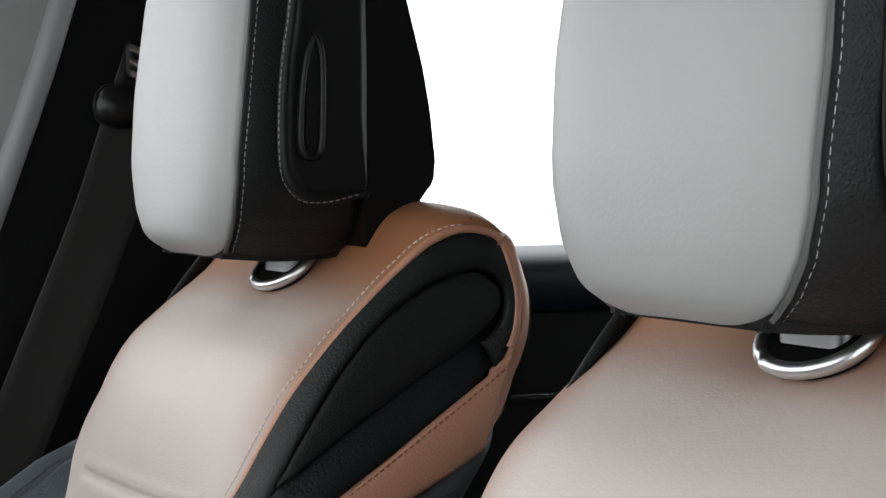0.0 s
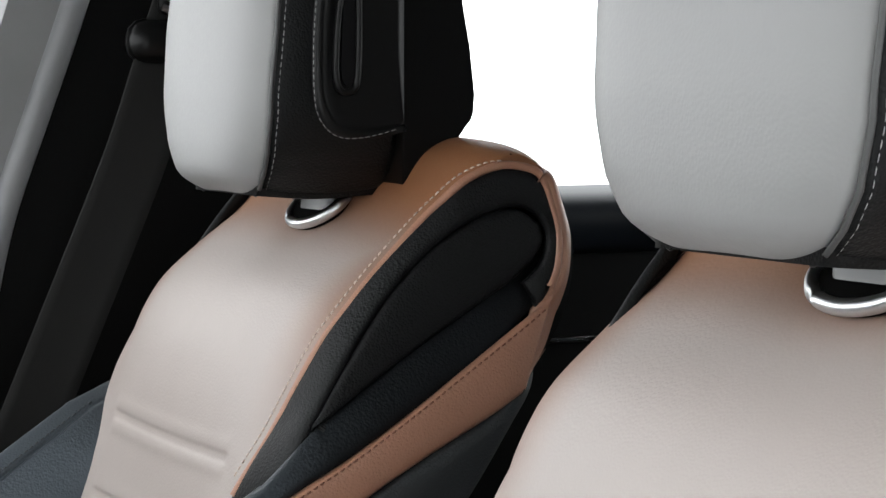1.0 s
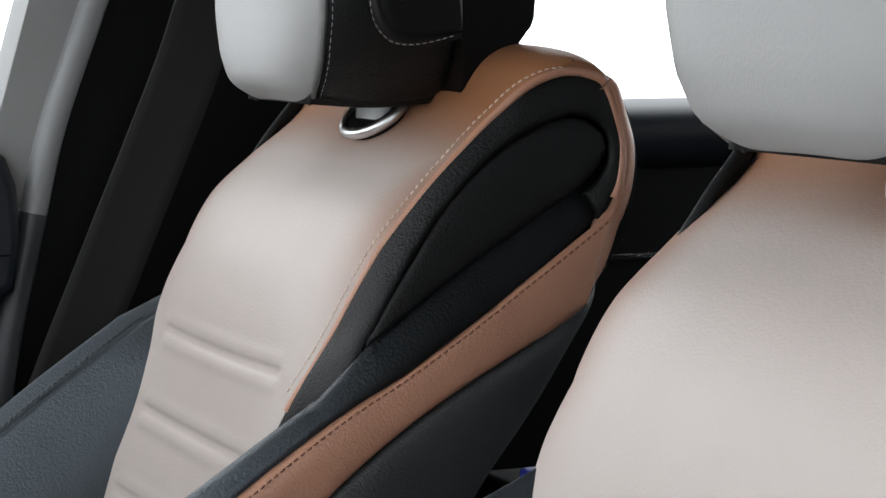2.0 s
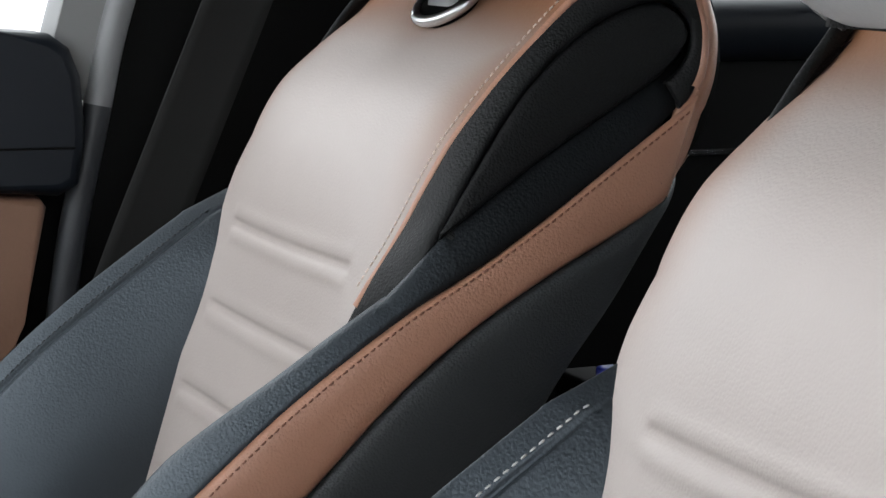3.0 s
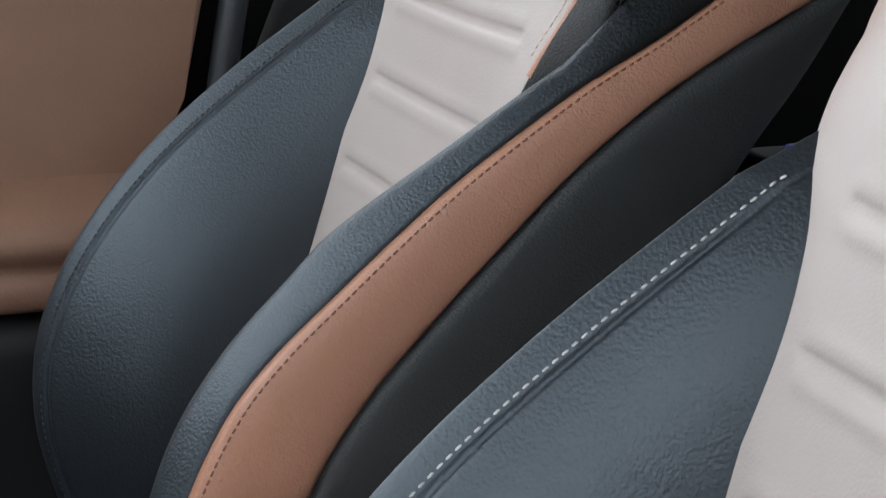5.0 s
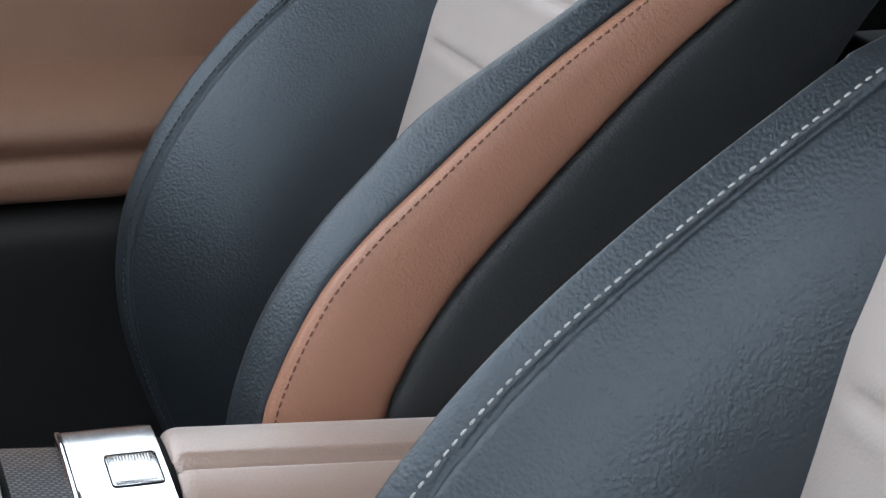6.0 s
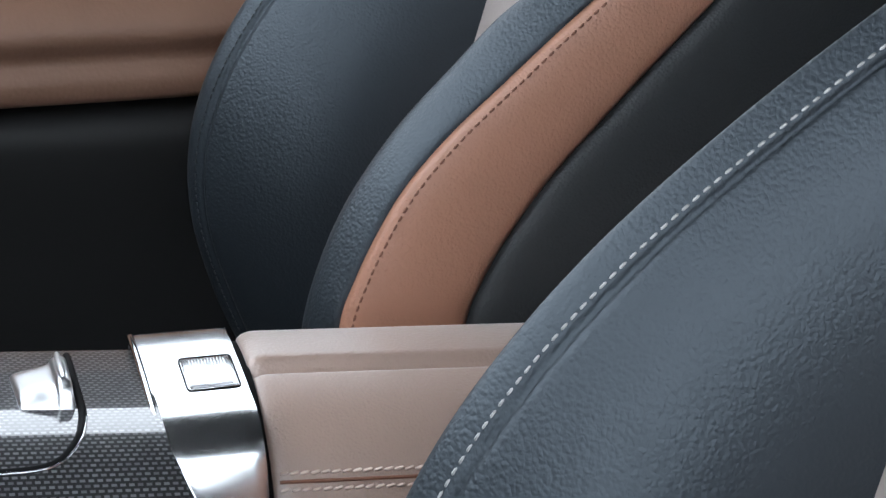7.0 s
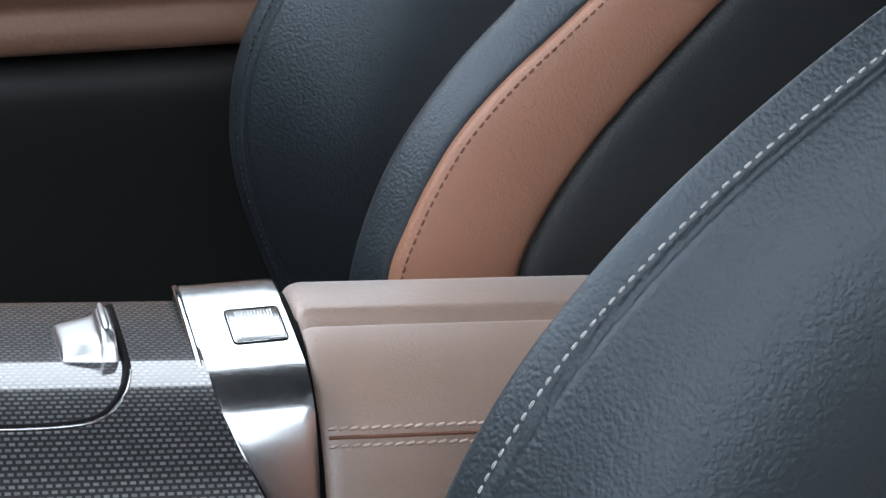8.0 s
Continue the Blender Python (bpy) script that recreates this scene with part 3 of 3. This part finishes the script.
def car_seat():
    seat = thing("car_seat", "beige, tan and slate leather car seat with painted light and stitched bolsters", "car seat", "front seats")
    part("backrest_front", grid(front_panel()), LITSHADE, seat, "leather backrest front painted pale where lit, tan in shade at the shoulders")
    for s in (-1, 1):
        side_set(seat, s)
    part("back_shell", grid(back_shell()), SHELL, seat, "black backrest shell")
    part("seat_cushion", cushion(), INSET, seat, "slate leather seat cushion")
    part("seat_base", box(-.50, -.08, -.20, .20, .0, .055, .01), SHELL, seat, "black seat base")
    headrest(seat)
    return seat


near = car_seat()
far = copy_thing(near, pose(0, .74, 0))
near.matrix_basis = pose(-.060, -.118, .004)
for child in far.children:
    if child.data.materials[0] == THREADG:
        child.material_slots[0].link = "OBJECT"
        child.material_slots[0].material = THREADD


# ---------------------------------------------------------------- the console between the seats
SECTION = spline([(.470, .30), (.470, .396), (.468, .420), (.460, .4335), (.442, .4360), (.415, .4335), (.390, .4265), (.370, .4145), (.355, .400), (.346, .386), (.338, .365), (.332, .330), (.329, .22)], 240)
CLASP = spline([(.474, .30), (.474, .400), (.472, .427), (.465, .4395), (.450, .4412), (.425, .4390), (.400, .4362), (.376, .4330), (.354, .4292), (.339, .4205), (.330, .405), (.324, .382), (.320, .345), (.316, .290), (.315, .22)], 110)


def sweep(section, xs, lift=None, shrink=None):
    """A console piece: the cross-section (y, z) carried along x."""
    g = np.zeros((len(xs), len(section), 3))
    mid = np.array((.40, .36))
    for i, x in enumerate(xs):
        k = 1.0 if shrink is None else shrink[i]
        g[i, :, 0] = x
        g[i, :, 1] = mid[0] + (section[:, 0] - mid[0]) * k
        g[i, :, 2] = mid[1] + (section[:, 1] - mid[1]) * k
    if lift is not None:
        g = lift(g)
    return g


def uv_of(g):
    u = np.concatenate([np.zeros((1, g.shape[1])), np.cumsum(np.linalg.norm(np.diff(g, axis=0), axis=2), 0)], 0)
    v = np.concatenate([np.zeros((g.shape[0], 1)), np.cumsum(np.linalg.norm(np.diff(g, axis=1), axis=2), 1)], 1)
    return np.stack([u, v], 2)


TRIM = spline([(.475, .30), (.474, .400), (.470, .424), (.458, .4335), (.430, .4345), (.400, .4342), (.375, .4337), (.351, .4316), (.331, .4272), (.312, .4185),
               (.295, .4050), (.281, .386), (.269, .360), (.260, .320), (.254, .22)], 110)


def clasp_edge(y, z):
    """Where the clasp's front edge runs: straight over the top, then slanting back down the side."""
    return -.523 + .018 * np.clip((.427 - z) / .04, 0, 1.6) * (y < .42)


def console():
    c = thing("centre_console", "tan leather armrest console with metal clasp and woven trim", "console")
    xs = np.concatenate([[-.462], -.462 + .012 * (1 - np.cos(np.linspace(0.2, np.pi / 2, 8))), np.linspace(-.445, .02, 40)])
    k = np.concatenate([[.90], .92 + .08 * np.sin(np.linspace(0.2, np.pi / 2, 8)), np.ones(40)])

    def lid(g):
        # a fold along the lid, where the narrow far pad meets the main pad
        y, z = g[..., 1], g[..., 2]
        top = z > .40
        step = np.clip((y - .411) / .006, 0, 1)
        g[..., 2] += (.0045 * step * step * (3 - 2 * step) - .0040 * np.exp(-((y - .4095) / .0022) ** 2)) * top
        return g
    g = sweep(SECTION, xs, lid, k)
    g[..., 2] -= .065 * (g[..., 0] + .46)
    arm = part("armrest", grid(g), LIGHTTAN, c, "tan grained leather armrest with twin stitching")
    # welted side seam with a row of stitches each side of it
    for z, r in ((.3937, 1), (.3895, 0), (.3853, 1)):
        i = np.argmin(np.abs(SECTION[:, 1] - z) + (SECTION[:, 0] > .4))
        yy = SECTION[i, 0] - .0004
        path = np.array([(x, yy, z - .065 * (x + .46)) for x in np.linspace(-.457, -.02, 80)])
        if r:
            part("stitching", stitches(path, .0060, .0052, .0011, .0006, (0, -1, .25)), THREADP, arm, "pale twisted thread stitches")
        else:
            part("seam", tube(path, .0011, 6), THREADB, arm)
    # black joint, then the metal clasp
    part("joint", grid(sweep(SECTION, [-.4665, -.461], None, [.985, .985])), GAP, c, "black rubber joint")
    n = 14
    xr = -.467
    g = np.zeros((n, len(CLASP), 3))
    for j in range(len(CLASP)):
        xl = clasp_edge(*CLASP[j])
        t = np.linspace(0, 1, n)
        round_in = np.where(t < .06, .6 - t * 10, np.where(t > .95, (t - .95) * 12, 0))
        rad = 1.0 - .010 * round_in
        g[:, j, 0] = xl + (xr - xl) * t
        y, z = CLASP[j]
        g[:, j, 1] = .40 + (y - .40) * rad
        g[:, j, 2] = .36 + (z - .36) * rad
    clasp = part("clasp", grid(g), CHROME, c, "satin aluminium clasp")
    lip = [g[0, j] + np.array((-.0002, -.0012, .0005)) for j in range(34, len(CLASP))]
    part("clasp_lip", tube(lip, .0022, 8), POLISH, clasp, "polished clasp edge")
    b = box(-.5085, -.4805, -.018, .018, -.003, .0009, .0007)
    seat_at = Matrix.Translation((.0085, .402, .4364)) @ Matrix.Rotation(radians(7.5), 4, "X")
    bmesh.ops.transform(b, matrix=seat_at, verts=b.verts[:])
    btn = part("release_button", b, CHROME, clasp, "ribbed aluminium release button")
    for i in range(12):
        x = -.5040 + i * .0018
        part("rib", tube([tuple(seat_at @ Vector((x, -.015, .0010))), tuple(seat_at @ Vector((x, .015, .0010)))], .0006, 5), CHROME, btn)
    loop = [tuple(seat_at @ Vector((x - .4945, y, .0004))) for x, y in rounded(-.0150, .0150, .0192, .003, 5)]
    part("button_gap", tube(loop, .0005, 6, True), GAP, clasp)
    # lacquered trim ahead of the clasp
    xs = np.linspace(-1.05, -.508, 60)
    g = np.zeros((60, len(TRIM), 3))
    for j, (y, z) in enumerate(TRIM):
        g[:, j, 0] = np.linspace(-1.05, clasp_edge(y, z) + .003, 60)
        g[:, j, 1], g[:, j, 2] = y, z
    g[:, :, 2] -= .08 * (g[:, :, 0] + .52)
    trim = part("woven_trim", grid(g, uv_of(g)), WEAVE, c, "glossy black woven trim")
    return c


def on_trim(y):
    """Height of the lacquered trim at the lateral place y."""
    return float(np.interp(y, [.269, .281, .295, .312, .331, .351, .375, .400, .430, .458, .470], [.360, .386, .405, .4185, .4272, .4316, .4337, .4342, .4345, .4335, .424]))


LIGHTTAN = leather("tan_armrest_leather", (0.40, 0.272, 0.210), 0.38, 0.8, 470, 0.5, 0.06, sheen=0.7, coat=0.8, crease=0.5)
centre = console()


def switch():
    """Chrome key that stands in the trim, with a lip along its top."""
    s = thing("toggle_switch", "polished metal toggle switch on the console trim", "switch")
    prof = spline([(-.0365, -.004), (-.0362, .001), (-.034, .004), (-.027, .0058), (-.018, .0072), (-.0125, .0088), (-.0105, .0118), (-.0085, .0128), (-.0040, .0128), (-.0018, .010), (-.0015, -.004)], 44)
    ys = np.linspace(.366, .416, 26)
    fall = np.sqrt(np.clip(1 - np.abs(np.linspace(-1, 1, 26)) ** 5, 0, 1))
    g = np.zeros((44, 26, 3))
    for j, y in enumerate(ys):
        taper = .90 - .06 * (ys[-1] - y) / .05
        g[:, j, 0] = -.5640 + prof[:, 0] * taper
        g[:, j, 1] = y
        g[:, j, 2] = on_trim(y) + .0065 + (prof[:, 1] + .004) * fall[j] - .004
    part("toggle", grid(g), SATINM, s)
    lip = tube([(-.5700, y, on_trim(y) + .0186) for y in (.374, .380, .390, .400, .411)], [.0014, .0022, .0024, .0022, .0014], 8)
    part("toggle_lip", lip, SATINM, s, "bright chrome lip")
    return s


switch()


def lid_line():
    path = [(x, on_trim(.314), .314) for x in (-.95, -.85, -.75, -.66, -.61)]
    path += [(-.583, on_trim(.318), .318), (-.569, on_trim(.332), .332), (-.5625, on_trim(.355), .355), (-.5615, on_trim(.380), .380), (-.5615, on_trim(.405), .405), (-.5615, on_trim(.43), .43), (-.5615, on_trim(.447), .447)]
    p = spline([(a, c, b - .08 * (a + .52)) for a, b, c in path], 90)
    return p


lid_thing = thing("console_lid", "inset lid of the woven trim with a dark joint", "lid")
lp = lid_line()
part("lid_joint", tube(lp, .0024, 8), GAP, lid_thing, "dark joint round the lid")
part("lid_edge", tube(lp + np.array((.0016, -.0020, .0004)), .0008, 6), POLISH, lid_thing, "fine bright edge")


# ---------------------------------------------------------------- the body of the car
def struct(name, bm, material, label, category):
    ob = part(name, bm, material, None, label)
    return tagged(ob, label, category, "", "structure")


struct("floor", box(-1.3, 1.7, -.55, 1.30, -.03, .0), CARPET, "dark carpeted car floor", "floor")
# Unseen roof, carried past the car's near side to limit sky light.
struct("ceiling", box(-.80, 1.9, -.95, 1.25, 1.40, 1.44, .01), ROOF, "black cloth headliner, unseen, carried past the near side to limit light", "ceiling")
struct("ground", box(-40, 40, -40, 40, -.40, -.35), plastic("pale_concrete", (.85, .85, .85), .8, .2, 4.0), "pale concrete ground under the car", "ground")
# Unseen wall, added to hold back light from the near side.
struct("shade_side", box(-.70, 1.9, -1.98, -1.9, -.35, .85), plastic("grey_wall_paint", (.18, .18, .19), .8, .2, 40.0), "unseen plain grey wall beside the open door, added to block light", "wall")
# Unseen bulkhead, added so that windscreen light misses the footwell.
struct("wall_front", box(-1.12, -1.04, -.42, 1.30, 0, .80), GAP, "unseen dark bulkhead under the windscreen, shading the footwell", "wall")
# Unseen panel where the open door would stand; darkens the near headrest.
struct("shade_near_front", box(-1.24, -1.16, -1.45, -.50, 0, 1.40), GAP, "unseen dark panel in the open door's place, added to block light", "wall")
# Out of view; blocks light that would reach the flanks from the near rear.
struct("shade_near", box(.16, 1.62, -.52, -.45, 0, 1.40), GAP, "dark rear door on the near side, unseen, added to block light", "wall")
struct("wall_rear", box(1.62, 1.70, -.55, 1.30, 0, .86), GAP, "dark rear seat wall", "wall")


def front_door():
    d = thing("door_front", "front passenger door lined in brown leather and black plastic", "door", "", "structure")
    # upper rail with its rounded rear end
    rail = [(-1.3, .738), (-1.3, .90), (-.60, .882), (-.26, .870), (-.205, .866), (-.186, .852), (-.176, .825), (-.172, .770), (-.180, .722), (-.20, .712), (-.36, .7265)]
    part("window_rail", extrude(rail, 1.155, 1.25, .012), DASH, d, "blue-black padded window rail")
    part("rail_seam", tube([(-1.0, 1.1545, .775), (-.40, 1.1545, .762), (-.185, 1.1545, .758)], .0012, 6), SHELL, d)
    panel = [(-1.3, .52), (-1.3, .735), (-.36, .7245), (-.215, .7095), (-.209, .70), (-.234, .59), (-.262, .515)]
    part("door_panel", extrude(panel, 1.170, 1.24, .008), DOORTAN, d, "brown leather door panel")
    prof = spline([(1.24, .545), (1.19, .532), (1.165, .522), (1.135, .512), (1.112, .500), (1.100, .484), (1.098, .470), (1.106, .458), (1.110, .450), (1.104, .440), (1.104, .425), (1.118, .412), (1.20, .405), (1.24, .405)], 60)
    xs = np.linspace(-1.3, -.22, 40)
    g = np.zeros((40, 60, 3))
    g[:, :, 0], g[:, :, 1], g[:, :, 2] = xs[:, None], prof[:, 0][None], prof[:, 1][None]
    bm = grid(g)
    part("door_armrest", bm, DOORTAN, d, "brown leather door armrest")
    low = spline([(1.24, .41), (1.15, .405), (1.125, .398), (1.115, .380), (1.122, .34), (1.14, .25), (1.15, .10), (1.15, .0)], 40)
    g = np.zeros((40, 40, 3))
    g[:, :, 0], g[:, :, 1], g[:, :, 2] = xs[:, None], low[:, 0][None], low[:, 1][None]
    part("lower_panel", grid(g), KICK, d, "dark grey lower door panel")
    part("door_skin", box(-1.3, -.16, 1.245, 1.29, 0, .86), GAP, d, "dark door skin")
    return d


front_door()


def pillar():
    p = thing("pillar", "grey and black trimmed centre pillar", "pillar", "", "structure")
    cover = [(-.205, .80), (-.194, .865), (-.150, 1.02), (-.085, 1.22), (-.03, 1.40), (.05, 1.40), (-.02, 1.22), (-.092, 1.0), (-.150, .80)]
    part("pillar_cover", extrude(cover, 1.185, 1.25, .012), PILLAR, p, "grey pillar cover")
    ridge = spline([(.035, 1.40), (-.036, 1.164), (-.064, 1.076), (-.100, .977), (-.136, .876), (-.160, .772), (-.185, .66), (-.21, .50)], 60)
    # One seal, split: upper part coloured as lit, lower part as shaded.
    split = int(np.argmin(np.abs(ridge[:, 1] - .80)))
    part("door_seal", tube(flat(ridge[:split + 1], 1.185), .014, 12), SEALLIT, p, "grey rounded door seal, upper part painted as lit")
    part("door_seal", tube(flat(ridge[split:], 1.185), .0138, 12), SEALSHADE, p, "grey rubber door seal, lower part painted as shaded")
    body = [(-.21, 0), (-.21, .50), (-.150, .79), (-.085, 1.0), (-.02, 1.2), (.05, 1.40), (.33, 1.40), (.31, 1.1), (.30, .86), (.30, 0)]
    part("pillar_trim", extrude(body, 1.200, 1.28, .015), SHELL, p, "black pillar trim")
    return p


SEALSHADE = plastic("seal_grey_shaded", (0.035, 0.037, 0.041), 0.42, 0.2, 400)
SEALLIT = plastic("seal_grey_lit", (0.22, 0.22, 0.226), 0.40, 0.2, 400)
pillar()


def rear_door():
    d = thing("door_rear", "dark rear door with padded window rail and chrome strip", "door", "", "structure")
    rail = spline([(1.26, .895), (1.20, .892), (1.165, .886), (1.150, .872), (1.150, .85), (1.165, .825), (1.20, .82)], 30)
    xs = np.linspace(.28, 1.65, 30)
    g = np.zeros((30, 30, 3))
    g[:, :, 0], g[:, :, 1], g[:, :, 2] = xs[:, None], rail[:, 0][None], rail[:, 1][None]
    part("window_rail", grid(g), DASH, d, "blue-black padded window rail")
    part("door_panel", box(.28, 1.65, 1.185, 1.29, 0, .86, .006), SHELL, d, "black door panel")
    part("chrome_strip", box(.28, 1.65, 1.176, 1.188, .721, .728, .0015), CHROME, d, "thin metal strip")
    return d


rear_door()


def belt():
    b = thing("seat_belt", "black webbing seat belt hanging from a pillar guide", "seat belt")
    path = spline([(.002, 1.095), (-.022, 1.025), (-.055, .930), (-.125, .765), (-.178, .640), (-.24, .48), (-.29, .30), (-.31, .12)], 60)
    g = np.zeros((60, 7, 3))
    t = np.gradient(path, axis=0)
    t /= np.linalg.norm(t, axis=1, keepdims=True)
    for j, w in enumerate(np.linspace(-.032, .032, 7)):
        g[:, j, 0] = path[:, 0] + .030 - t[:, 1] * w
        g[:, j, 2] = path[:, 1] + t[:, 0] * w
        g[:, j, 1] = 1.10 + .004 * math.cos(w * 40)
    part("webbing", grid(skirt(g, .003, 1.0 if normals(g)[20, 3, 1] < 0 else -1.0)), BELT, b, "black woven webbing")
    part("belt_guide", box(-.03, .055, 1.088, 1.120, 1.030, 1.076, .020), SATIN, b, "black plastic belt guide")
    part("guide_slot", box(-.002, .060, 1.082, 1.100, 1.078, 1.120, .010), SHELL, b, "black guide cover")
    for dz in (0, -.014, -.026):
        part("guide_bar", tube([(.000, 1.0805, 1.112 + dz), (.020, 1.0795, 1.104 + dz), (.050, 1.0805, 1.090 + dz)], .0035, 8), STEELB, b, "grey metal bar")
    return b


belt()
# Stands in for an unidentified dark piece with a blue spot.
box_thing = thing("blue_edged_block", "small dark block with a blue edge behind the seats", "bin")
part("block_body", box(.05, .15, .505, .60, .0, .630, .006), GAP, box_thing, "black block body")
part("block_rim", box(.040, .056, .492, .508, .628, .650, .003), BLUE, box_thing, "blue rim")
